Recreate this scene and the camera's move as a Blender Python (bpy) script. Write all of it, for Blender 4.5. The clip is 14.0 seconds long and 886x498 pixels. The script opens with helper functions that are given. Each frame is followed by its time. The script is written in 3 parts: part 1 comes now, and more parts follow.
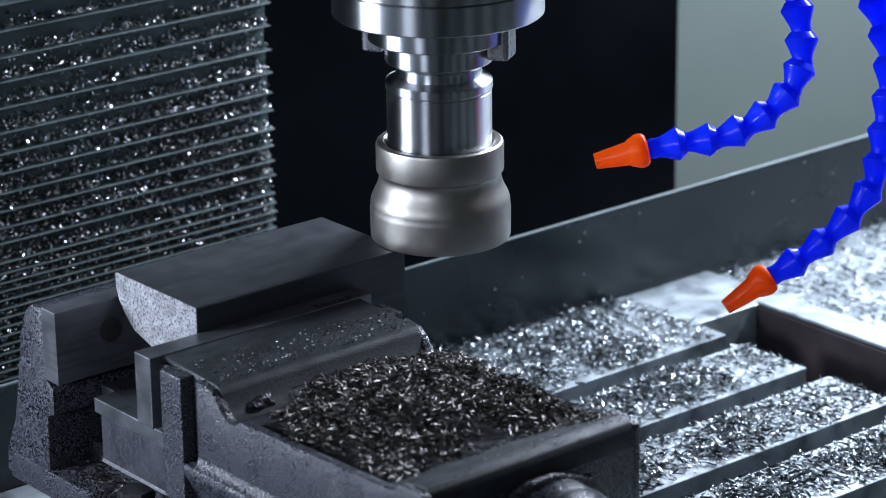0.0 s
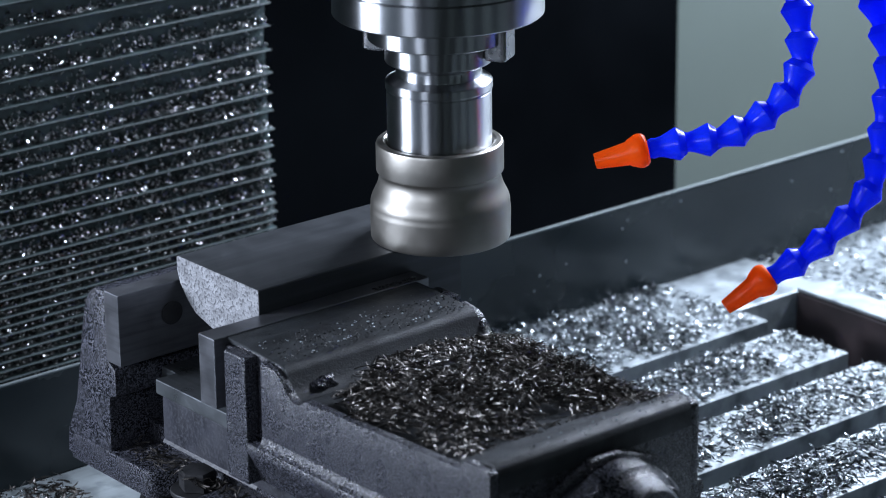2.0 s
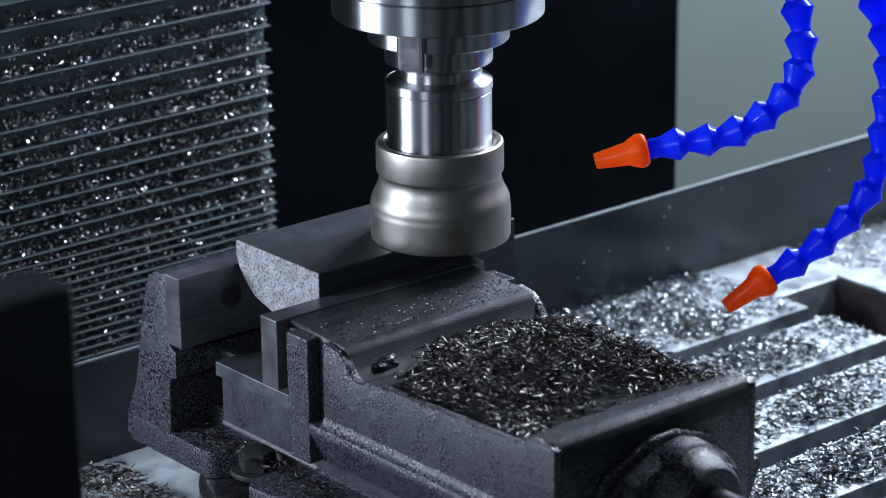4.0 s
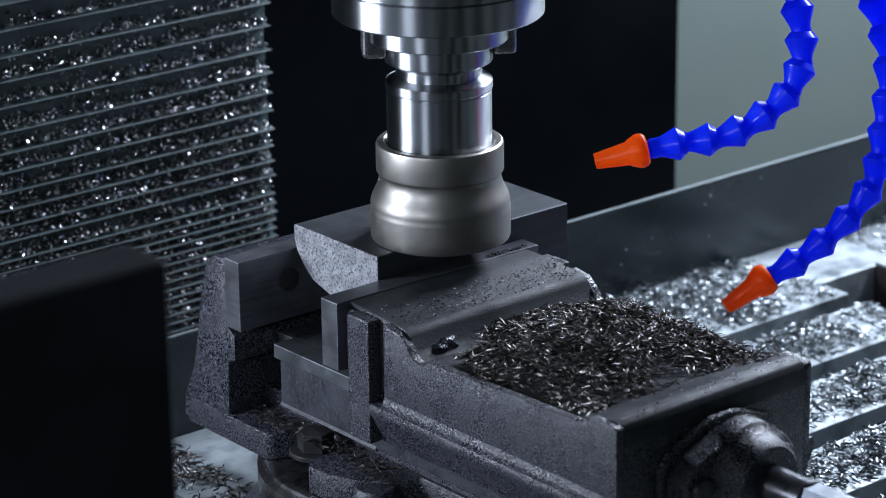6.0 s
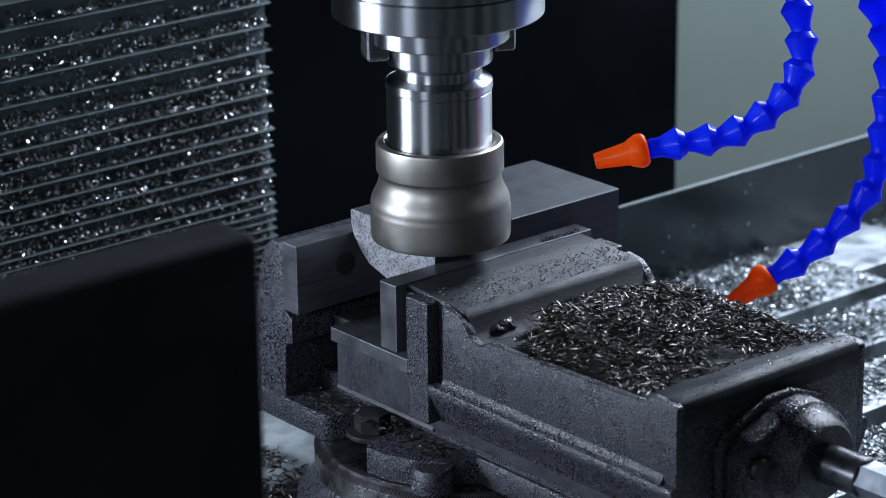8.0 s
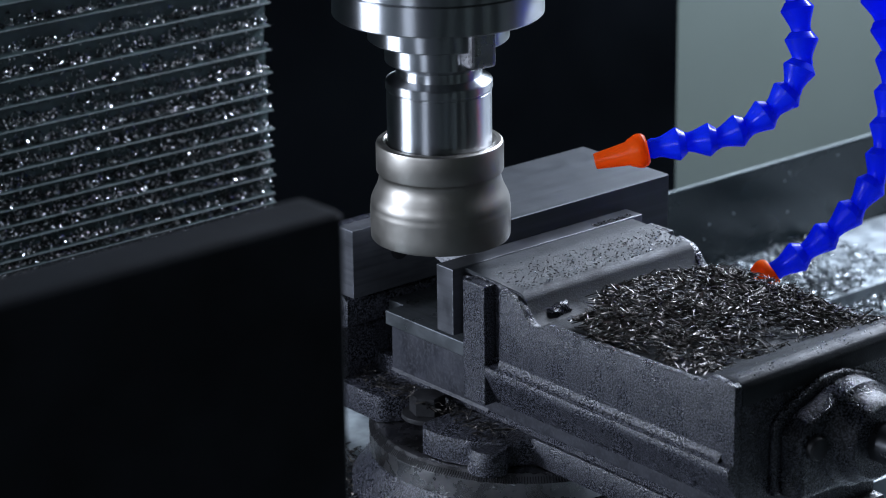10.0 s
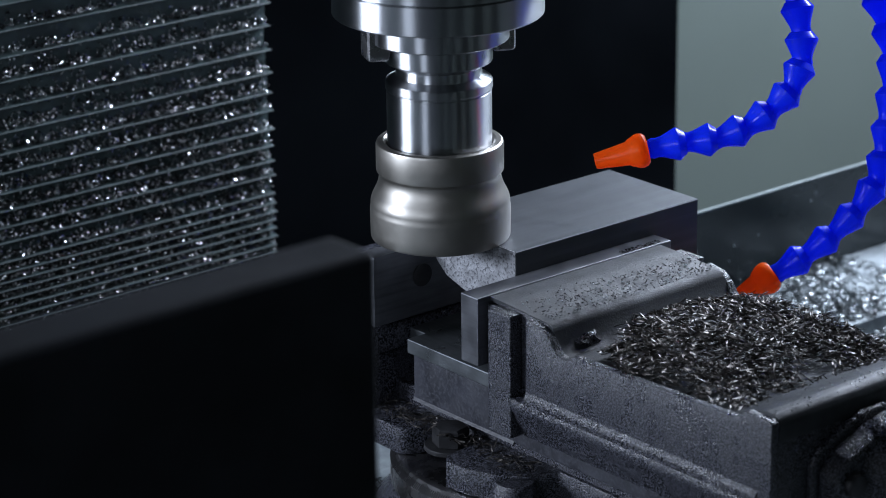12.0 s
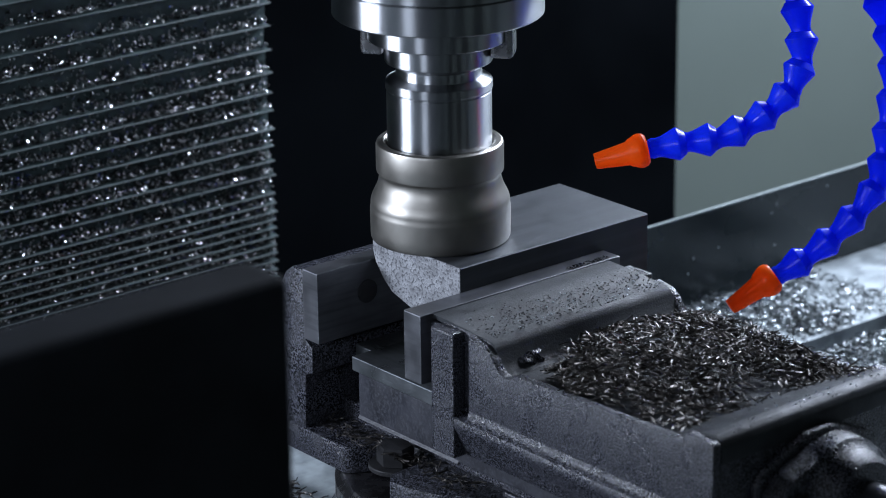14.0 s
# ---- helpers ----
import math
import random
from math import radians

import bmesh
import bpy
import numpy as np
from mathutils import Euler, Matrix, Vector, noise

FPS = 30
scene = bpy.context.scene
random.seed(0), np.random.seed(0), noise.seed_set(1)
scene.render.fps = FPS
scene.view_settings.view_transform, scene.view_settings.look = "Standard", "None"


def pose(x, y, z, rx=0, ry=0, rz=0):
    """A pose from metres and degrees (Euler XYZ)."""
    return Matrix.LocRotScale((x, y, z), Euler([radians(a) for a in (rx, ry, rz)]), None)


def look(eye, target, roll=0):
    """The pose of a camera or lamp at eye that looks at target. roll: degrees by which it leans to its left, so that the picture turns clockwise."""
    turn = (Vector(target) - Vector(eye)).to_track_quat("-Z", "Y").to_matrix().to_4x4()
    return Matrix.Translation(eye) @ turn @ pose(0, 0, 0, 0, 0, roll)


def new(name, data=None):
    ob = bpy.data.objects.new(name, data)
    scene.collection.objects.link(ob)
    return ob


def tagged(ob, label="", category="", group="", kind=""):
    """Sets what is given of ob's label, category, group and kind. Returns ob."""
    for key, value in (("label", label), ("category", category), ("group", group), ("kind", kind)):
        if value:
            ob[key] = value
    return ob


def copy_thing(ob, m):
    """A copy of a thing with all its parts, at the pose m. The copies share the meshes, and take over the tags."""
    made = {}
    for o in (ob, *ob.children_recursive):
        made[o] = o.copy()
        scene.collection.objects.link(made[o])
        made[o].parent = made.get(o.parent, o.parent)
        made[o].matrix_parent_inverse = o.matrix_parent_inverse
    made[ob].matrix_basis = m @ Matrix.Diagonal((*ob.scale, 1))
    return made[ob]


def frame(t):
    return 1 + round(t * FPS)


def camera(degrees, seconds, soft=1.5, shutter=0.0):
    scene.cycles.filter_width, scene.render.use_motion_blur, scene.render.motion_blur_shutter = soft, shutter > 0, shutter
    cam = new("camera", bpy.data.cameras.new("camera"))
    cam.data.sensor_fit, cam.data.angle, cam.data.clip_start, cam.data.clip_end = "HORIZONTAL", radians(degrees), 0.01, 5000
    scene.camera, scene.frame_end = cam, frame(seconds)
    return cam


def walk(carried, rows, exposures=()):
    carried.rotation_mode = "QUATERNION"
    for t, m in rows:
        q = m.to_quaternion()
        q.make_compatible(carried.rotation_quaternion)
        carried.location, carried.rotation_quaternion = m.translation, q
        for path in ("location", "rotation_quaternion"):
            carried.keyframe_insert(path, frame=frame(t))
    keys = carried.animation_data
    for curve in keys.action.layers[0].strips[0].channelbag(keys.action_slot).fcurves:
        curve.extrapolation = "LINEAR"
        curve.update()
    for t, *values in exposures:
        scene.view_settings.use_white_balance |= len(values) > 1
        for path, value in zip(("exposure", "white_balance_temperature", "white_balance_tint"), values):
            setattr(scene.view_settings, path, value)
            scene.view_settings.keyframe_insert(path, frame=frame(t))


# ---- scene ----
# Machine axes: x along the table, y to the column, z up; table top at z = 0; the spindle axis is x = y = 0.
EYE = Vector((-0.9946, -1.1987, 0.7130))
VIEW = Vector((0.60341, 0.72615, -0.32955))
cam = camera(17.67, 14.0, soft=1.0)
CAM_POSE = look(EYE, EYE + VIEW, -0.69)
cam.data.dof.use_dof = True
cam.data.dof.focus_distance, cam.data.dof.aperture_fstop = 1.63, 11.5
walk(cam, [(0.0, CAM_POSE), (14.0, CAM_POSE)], exposures=[(0.0, 0.30), (3.0, 0.20), (7.5, -0.02), (11.5, -0.14), (14.0, -0.10)])

# ---- light ----
world = bpy.data.worlds.new("world")
scene.world = world
world.use_nodes = True
world.node_tree.nodes["Background"].inputs[0].default_value = (0.5, 0.6, 0.7, 1)
world.node_tree.nodes["Background"].inputs[1].default_value = 0.011


def area_lamp(name, eye, target, sx, sy, power, color):
    data = bpy.data.lights.new(name, "AREA")
    data.shape, data.size, data.size_y, data.energy, data.color = "RECTANGLE", sx, sy, power, color
    ob = new(name, data)
    ob.matrix_world = look(eye, target)
    return ob


COOL = (0.73, 0.82, 1.0)
LAMP_LEFT = ((-0.96, 0.44, 0.40), (-0.10, -0.02, 0.12))
LAMP_RIGHT = ((1.10, 0.0, 0.92), (0.15, 0.06, 0.0))
LAMP_REAR = ((0.95, 0.40, 0.70), (0.22, 0.10, 0.0))
LAMP_FRONT = ((-1.45, -0.50, 0.64), (0.0, 0.25, 0.15))
area_lamp("lamp_left", *LAMP_LEFT, 0.4, 0.16, 15.0, COOL)
area_lamp("lamp_right", *LAMP_RIGHT, 0.30, 0.24, 24.0, COOL)
area_lamp("lamp_rear", *LAMP_REAR, 0.4, 0.16, 19.0, COOL)
area_lamp("lamp_front", *LAMP_FRONT, 0.3, 0.3, 4.4, COOL)


# ---- materials ----
def material(name, base, rough=0.5, metal=0.0, mottle=0.15, scale=40.0, bump=0.0, bump_scale=400.0,
             bump_dist=0.0005, speckle=None, speckle_scale=700.0, speckle_at=(0.45, 0.6), streak=None,
             rough_var=0.1, aniso=0.0, dirt_or_haze=None, dirt_or_haze_at=(0.5, 0.7), dirt_or_haze_scale=14.0, spec=0.5, through_light=None):
    m = bpy.data.materials.new(name)
    m.use_nodes = True
    nt = m.node_tree
    b = nt.nodes["Principled BSDF"]
    b.inputs["Metallic"].default_value = metal
    b.inputs["Specular IOR Level"].default_value = spec
    tc = nt.nodes.new("ShaderNodeTexCoord")
    if aniso:
        tan = nt.nodes.new("ShaderNodeTangent")
        tan.direction_type, tan.axis = "RADIAL", "Z"
        nt.links.new(tan.outputs[0], b.inputs["Tangent"])
        b.inputs["Anisotropic"].default_value = aniso
        b.inputs["Anisotropic Rotation"].default_value = 0.25

    def noise_of(sc, detail=4.0, stretch=None):
        n = nt.nodes.new("ShaderNodeTexNoise")
        n.inputs["Scale"].default_value = sc
        n.inputs["Detail"].default_value = detail
        if stretch:
            mp = nt.nodes.new("ShaderNodeMapping")
            mp.inputs["Scale"].default_value = stretch
            nt.links.new(tc.outputs["Object"], mp.inputs[0])
            nt.links.new(mp.outputs[0], n.inputs["Vector"])
        else:
            nt.links.new(tc.outputs["Object"], n.inputs["Vector"])
        return n.outputs["Fac"]

    def ramp(fac, lo, hi, a, c):
        r = nt.nodes.new("ShaderNodeMapRange")
        r.inputs[1].default_value, r.inputs[2].default_value = lo, hi
        r.inputs[3].default_value, r.inputs[4].default_value = a, c
        nt.links.new(fac, r.inputs[0])
        return r.outputs[0]

    def mix(fac, a, c):
        x = nt.nodes.new("ShaderNodeMix")
        x.data_type = "RGBA"
        nt.links.new(fac, x.inputs[0])
        for sock, val in ((x.inputs[6], a), (x.inputs[7], c)):
            if isinstance(val, tuple):
                sock.default_value = (*val, 1)
            else:
                nt.links.new(val, sock)
        return x.outputs[2]

    lo = tuple(v * (1 - mottle) for v in base)
    hi = tuple(min(1, v * (1 + mottle)) for v in base)
    col = mix(ramp(noise_of(scale), 0.35, 0.65, 0, 1), lo, hi)
    if streak:
        vec, amount, tone = streak
        col = mix(ramp(noise_of(1.0, 3.0, vec), 0.45, 0.7, 0, amount), col, tone)
    sp = None
    if speckle:
        sp = noise_of(speckle_scale, 2.0)
        col = mix(ramp(sp, *speckle_at, 0, 1), col, speckle)
    if dirt_or_haze:
        col = mix(ramp(noise_of(dirt_or_haze_scale, 6.0), *dirt_or_haze_at, 0, 1), col, dirt_or_haze)
    nt.links.new(col, b.inputs["Base Color"])
    nt.links.new(ramp(noise_of(scale * 1.7), 0.3, 0.7, max(0.03, rough - rough_var), min(1, rough + rough_var)),
                 b.inputs["Roughness"])
    if bump:
        bp = nt.nodes.new("ShaderNodeBump")
        bp.inputs["Strength"].default_value = bump
        bp.inputs["Distance"].default_value = bump_dist
        nt.links.new(sp if sp is not None else noise_of(bump_scale), bp.inputs["Height"])
        nt.links.new(bp.outputs[0], b.inputs["Normal"])
    if through_light:
        share, tint = through_light
        tl = nt.nodes.new("ShaderNodeBsdfTranslucent")
        tl.inputs["Color"].default_value = (*tint, 1)
        ms = nt.nodes.new("ShaderNodeMixShader")
        ms.inputs[0].default_value = share
        nt.links.new(b.outputs[0], ms.inputs[1])
        nt.links.new(tl.outputs[0], ms.inputs[2])
        nt.links.new(ms.outputs[0], nt.nodes["Material Output"].inputs[0])
    return m


# The pale speckle paints the glints of the wrinkled surface into its colour.
CAST = material("wrinkle_paint", (0.005, 0.0055, 0.0075), 0.27, speckle=(0.084, 0.086, 0.106), speckle_scale=1000,
                speckle_at=(0.47, 0.58), bump=1.0, bump_dist=0.0006, dirt_or_haze=(0.020, 0.021, 0.025), dirt_or_haze_at=(0.66, 0.9), spec=0.5)
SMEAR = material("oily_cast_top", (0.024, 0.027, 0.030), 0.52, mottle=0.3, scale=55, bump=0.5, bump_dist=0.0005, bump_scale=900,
                 streak=((14, 190, 60), 0.7, (0.040, 0.045, 0.049)), dirt_or_haze=(0.013, 0.014, 0.016), dirt_or_haze_at=(0.48, 0.75), dirt_or_haze_scale=70, spec=0.25)
SMOOTH = material("smooth_dark_paint", (0.030, 0.031, 0.038), 0.40, mottle=0.35, scale=60, speckle=(0.050, 0.052, 0.062), speckle_scale=500,
                  speckle_at=(0.48, 0.66), bump=0.4, bump_dist=0.0005)
LINER = material("pale_enclosure_paint", (0.46, 0.49, 0.49), 0.45, mottle=0.05, scale=3)
JAW = material("jaw_steel", (0.16, 0.165, 0.18), 0.38, 0.75, streak=((30, 30, 400), 0.5, (0.08, 0.085, 0.09)),
               bump=0.08, bump_dist=0.0002, bump_scale=900)
BED = material("bed_steel", (0.20, 0.215, 0.23), 0.35, 0.8, streak=((300, 12, 60), 0.6, (0.10, 0.12, 0.12)),
               bump=0.1, bump_dist=0.0002, dirt_or_haze=(0.06, 0.07, 0.07), dirt_or_haze_at=(0.5, 0.75), dirt_or_haze_scale=40)
WORK = material("milled_iron", (0.070, 0.076, 0.084), 0.48, 0.75, mottle=0.08, rough_var=0.05, streak=((5, 160, 160), 0.7, (0.104, 0.112, 0.123)),
                bump=0.06, bump_dist=0.0002, bump_scale=1200)
RING = material("graduated_steel", (0.42, 0.41, 0.42), 0.27, 1.0, mottle=0.15, scale=60, rough_var=0.06)
SAWN = material("rough_cast_end", (0.27, 0.275, 0.29), 0.6, 0.1, speckle=(0.10, 0.10, 0.11), speckle_scale=520,
                speckle_at=(0.52, 0.62), bump=0.8, bump_dist=0.0012, mottle=0.25, scale=120)
TABLE = material("ground_table", (0.36, 0.40, 0.415), 0.42, 0.35, streak=((6, 260, 40), 0.5, (0.27, 0.305, 0.32)),
                 bump=0.08, bump_dist=0.0002, dirt_or_haze=(0.11, 0.13, 0.14), dirt_or_haze_at=(0.46, 0.70), dirt_or_haze_scale=45)
SLOT = material("slot_steel", (0.14, 0.16, 0.18), 0.45, 0.6, mottle=0.3, scale=60)
# Paler clouds put a hazy reflection into the plate's colour.
PLATE = material("oiled_black_plate", (0.013, 0.020, 0.023), 0.24, 0.0, mottle=0.25, scale=7, rough_var=0.06,
                 dirt_or_haze=(0.019, 0.029, 0.033), dirt_or_haze_at=(0.50, 0.95), dirt_or_haze_scale=6)
EDGE = material("bare_edge", (0.16, 0.185, 0.19), 0.5, 0.4)
BLOCK = material("black_oxide", (0.016, 0.018, 0.022), 0.6, 0.0, mottle=0.3, scale=20, spec=0.15)
RUST = material("dark_trough", (0.03, 0.02, 0.021), 0.5, 0.0, mottle=0.4, scale=30)
CHROME = material("ground_spindle_steel", (0.44, 0.452, 0.47), 0.30, 1.0, aniso=0.95, mottle=0.02, scale=70, rough_var=0.02)
NICKEL = material("satin_nickel", (0.30, 0.285, 0.258), 0.44, 1.0, mottle=0.07, scale=45, rough_var=0.05)
CHIP = material("steel_chip", (0.20, 0.22, 0.23), 0.33, 0.9, mottle=0.8, scale=130, rough_var=0.12)
CHIP_DARK = material("dark_steel_chip", (0.080, 0.073, 0.067), 0.40, 0.9, mottle=0.7, scale=150, rough_var=0.1)
CHIP_WET = material("oily_steel_chip", (0.60, 0.63, 0.65), 0.25, 1.0, mottle=0.7, scale=300, rough_var=0.12)
BELLOWS = material("bellows_sheet", (0.056, 0.082, 0.083), 0.42, 0.0, mottle=0.3, scale=30,
                   dirt_or_haze=(0.035, 0.045, 0.046), dirt_or_haze_at=(0.50, 0.75), dirt_or_haze_scale=60)
# Chip colour with the shade between chips put into it.
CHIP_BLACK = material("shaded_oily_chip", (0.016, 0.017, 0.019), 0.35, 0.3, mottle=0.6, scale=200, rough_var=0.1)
WALL = material("grey_green_paint", (0.155, 0.187, 0.166), 0.5, 0.0, mottle=0.05, scale=4)
# Near-black: the deep shade behind the spindle is put into the colour.
DARKWALL = material("near_black", (0.0036, 0.0044, 0.0054), 0.7, 0.0, mottle=0.3, scale=6, spec=0.0)
BLUE = material("blue_plastic", (0.018, 0.075, 1.0), 0.24, 0.0, mottle=0.03, scale=60, spec=0.45, through_light=(0.60, (0.03, 0.10, 1.0)))
ORANGE = material("orange_plastic", (1.0, 0.165, 0.012), 0.28, 0.0, mottle=0.03, scale=60, spec=0.45, through_light=(0.60, (1.0, 0.24, 0.025)))
DROP = material("coolant_drop", (0.32, 0.36, 0.38), 0.08, 0.0, mottle=0.05, spec=1.0)
SHAFT = material("black_steel", (0.045, 0.047, 0.052), 0.32, 0.6, mottle=0.3, scale=80)
OXIDE = material("bolt_black", (0.03, 0.03, 0.032), 0.45, 0.4, mottle=0.3, scale=100, bump=0.2, bump_scale=900)


# ---- mesh helpers ----
def part(name, bm, mat, parent=None, label="", smooth=None):
    me = bpy.data.meshes.new(name)
    bmesh.ops.recalc_face_normals(bm, faces=bm.faces)
    bm.to_mesh(me)
    bm.free()
    me.materials.append(mat)
    if smooth:
        me.shade_smooth()
        me.set_sharp_from_angle(angle=radians(smooth))
    ob = new(name, me)
    if parent:
        ob.parent = parent
    if label:
        tagged(ob, label)
    return ob


def thing(name, label, category, group="", kind=""):
    return tagged(new(name), label, category, group, kind)


def bevel(bm, width, segments=2, edges=None):
    bmesh.ops.bevel(bm, geom=edges or bm.edges[:], offset=width, segments=segments, profile=0.6, affect="EDGES",
                    clamp_overlap=True)
    return bm


def box(x0, x1, y0, y1, z0, z1, bev=0.0, segments=2, bm=None):
    bm = bm or bmesh.new()
    made = bmesh.ops.create_cube(bm, size=1.0)["verts"]
    bmesh.ops.scale(bm, vec=(x1 - x0, y1 - y0, z1 - z0), verts=made)
    bmesh.ops.translate(bm, vec=((x0 + x1) / 2, (y0 + y1) / 2, (z0 + z1) / 2), verts=made)
    if bev:
        edges = list({e for v in made for e in v.link_edges})
        bevel(bm, bev, segments, edges)
    return bm


def extrude_yz(profile, x0, x1, bev=0.0, segments=2, bm=None):
    """A prism along x from a profile of (y, z)."""
    bm = bm or bmesh.new()
    a = [bm.verts.new((x0, y, z)) for y, z in profile]
    c = [bm.verts.new((x1, y, z)) for y, z in profile]
    n = len(profile)
    faces = [bm.faces.new(a), bm.faces.new(c[::-1])]
    for i in range(n):
        faces.append(bm.faces.new((a[i], c[i], c[(i + 1) % n], a[(i + 1) % n])))
    bmesh.ops.recalc_face_normals(bm, faces=faces)
    if bev:
        bevel(bm, bev, segments, list({e for f in faces for e in f.edges}))
    return bm


def extrude_xy(profile, z0, z1, bev=0.0, segments=2, bm=None):
    """A prism along z from a profile of (x, y)."""
    bm = bm or bmesh.new()
    a = [bm.verts.new((x, y, z0)) for x, y in profile]
    c = [bm.verts.new((x, y, z1)) for x, y in profile]
    n = len(profile)
    faces = [bm.faces.new(a), bm.faces.new(c[::-1])]
    for i in range(n):
        faces.append(bm.faces.new((a[i], c[i], c[(i + 1) % n], a[(i + 1) % n])))
    bmesh.ops.recalc_face_normals(bm, faces=faces)
    if bev:
        bevel(bm, bev, segments, list({e for f in faces for e in f.edges}))
    return bm


def lathe(profile, steps=96, m=None, bm=None):
    """A body turned about z from a profile of (radius, height), closed at both ends."""
    bm = bm or bmesh.new()
    rings = []
    made = []
    for r, z in profile:
        ring = []
        for i in range(steps):
            a = 2 * math.pi * i / steps
            ring.append(bm.verts.new((r * math.cos(a), r * math.sin(a), z)))
        rings.append(ring)
        made += ring
    for p, q in zip(rings, rings[1:]):
        for i in range(steps):
            j = (i + 1) % steps
            bm.faces.new((p[i], p[j], q[j], q[i]))
    bm.faces.new(rings[0])
    bm.faces.new(rings[-1])
    if m is not None:
        bmesh.ops.transform(bm, matrix=m, verts=made)
    return bm


def spread_chips(name, spots, seed, length, width, mat, label, lift=0.35, curl=0.5):
    """Loose chips as bent three-sided slivers; spots gives (x, y, z) of each."""
    rng = random.Random(seed)
    verts, faces = [], []
    for x, y, z in spots:
        ln = rng.uniform(*length)
        w = rng.uniform(*width)
        yaw = rng.uniform(0, 2 * math.pi)
        tilt = rng.gauss(0, lift)
        bend = rng.uniform(-curl, curl)
        m = Matrix.Translation((x, y, z + abs(math.sin(tilt)) * ln * 0.45)) @ Matrix.Rotation(yaw, 4, "Z") @ Matrix.Rotation(tilt, 4, "Y") @ Matrix.Rotation(rng.uniform(0, 6.28), 4, "X")
        base = len(verts)
        n = 3
        for i in range(n + 1):
            s = i / n - 0.5
            c = Vector((s * ln, bend * ln * (0.25 - s * s) * 1.2, 0))
            ww = w * (1.0 - 0.35 * abs(2 * s) ** 2)
            for k in range(3):
                a = 2 * math.pi * k / 3 + s * 1.5
                verts.append(m @ (c + Vector((0, math.cos(a) * ww, math.sin(a) * ww * 0.5))))
        for i in range(n):
            for k in range(3):
                p, q = base + 3 * i + k, base + 3 * i + (k + 1) % 3
                faces.append((p, q, q + 3, p + 3))
        faces.append((base, base + 2, base + 1))
        faces.append((base + 3 * n, base + 3 * n + 1, base + 3 * n + 2))
    me = bpy.data.meshes.new(name)
    me.from_pydata([tuple(v) for v in verts], [], faces)
    me.materials.append(mat)
    return tagged(new(name, me), label, "metal chips", kind="stuff")


MOVERS = []      # all that rides on the table


# ---- enclosure ----
def enclosure():
    tagged(part("wall_back", box(-1.8, 1.42, 0.80, 0.84, -0.9, 1.6), DARKWALL), "rear wall of the machine, near-black to stand for shade", "wall", kind="structure")
    tagged(part("wall_left", box(-1.84, -1.80, -1.8, 0.80, -0.9, 1.6), LINER), "grey painted side wall of the enclosure", "wall", kind="structure")
    tagged(part("wall_right", box(1.42, 1.46, -1.8, 0.84, -0.9, 1.6), LINER), "grey painted side wall of the enclosure", "wall", kind="structure")
    tagged(part("wall_front", box(-1.84, 1.46, -1.84, -1.80, -0.9, 1.6), WALL), "grey front wall of the enclosure", "wall", kind="structure")
    tagged(part("ceiling", box(-1.84, 1.46, -1.84, 0.84, 1.6, 1.64), DARKWALL), "dark enclosure roof", "ceiling", kind="structure")
    tagged(part("floor", box(-1.84, 1.46, -1.84, 0.84, -0.94, -0.9), DARKWALL), "dark sheet metal chip pan", "floor", kind="structure")


enclosure()


def reflection_panels():
    """Dark panels on the pale enclosure, behind and beside the viewer."""
    # Added out of view, only to band the spindle chrome's reflections.
    t = thing("reflection_panel", "unseen dark panel on the enclosure wall, added to band reflections", "window", "enclosure windows")
    part("band_strip", box(-0.17, 0.17, -0.006, 0.006, -0.75, 0.55, 0.004), DARKWALL, t)
    t.matrix_basis = pose(-1.2, -1.79, 0)
    for x in (-0.55, 0.1, 0.75):
        copy_thing(t, pose(x, -1.79, 0))
    for y in (-1.2, -0.45):
        copy_thing(t, pose(-1.79, y, 0, 0, 0, 90))
        copy_thing(t, pose(1.41, y - 0.2, 0, 0, 0, 90))


reflection_panels()


def column():
    t = thing("machine_column", "machine column behind the spindle, near-black to stand for shade", "machine column")
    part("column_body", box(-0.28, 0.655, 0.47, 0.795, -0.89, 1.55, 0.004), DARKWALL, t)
    return t


column()


def rear_panel():
    t = thing("rear_panel", "flat grey-green painted sheet metal panel beside the column", "panel")
    part("sheet", box(0.657, 1.41, 0.48, 0.50, -0.89, 1.5, 0.003), WALL, t)
    part("folded_edge", box(0.657, 0.662, 0.4765, 0.4798, -0.89, 1.5, 0.001), WALL, t)
    return t


rear_panel()


BELLOWS_Y = 0.34
BELLOWS_X = (-0.40, 0.1315)


def bellows_edges():
    """Heights of the front folds: wide apart above, pressed together below."""
    out = [0.2645, 0.2470, 0.2297, 0.2136, 0.1964, 0.1799, 0.1658, 0.1529, 0.1393, 0.1273, 0.1161, 0.1056, 0.0924, 0.0851, 0.0786, 0.0729]
    while out[-1] > -0.10:
        out.append(out[-1] - 0.0062)
    return out


def fold_depth(gap):
    return 0.0040 + 0.24 * gap


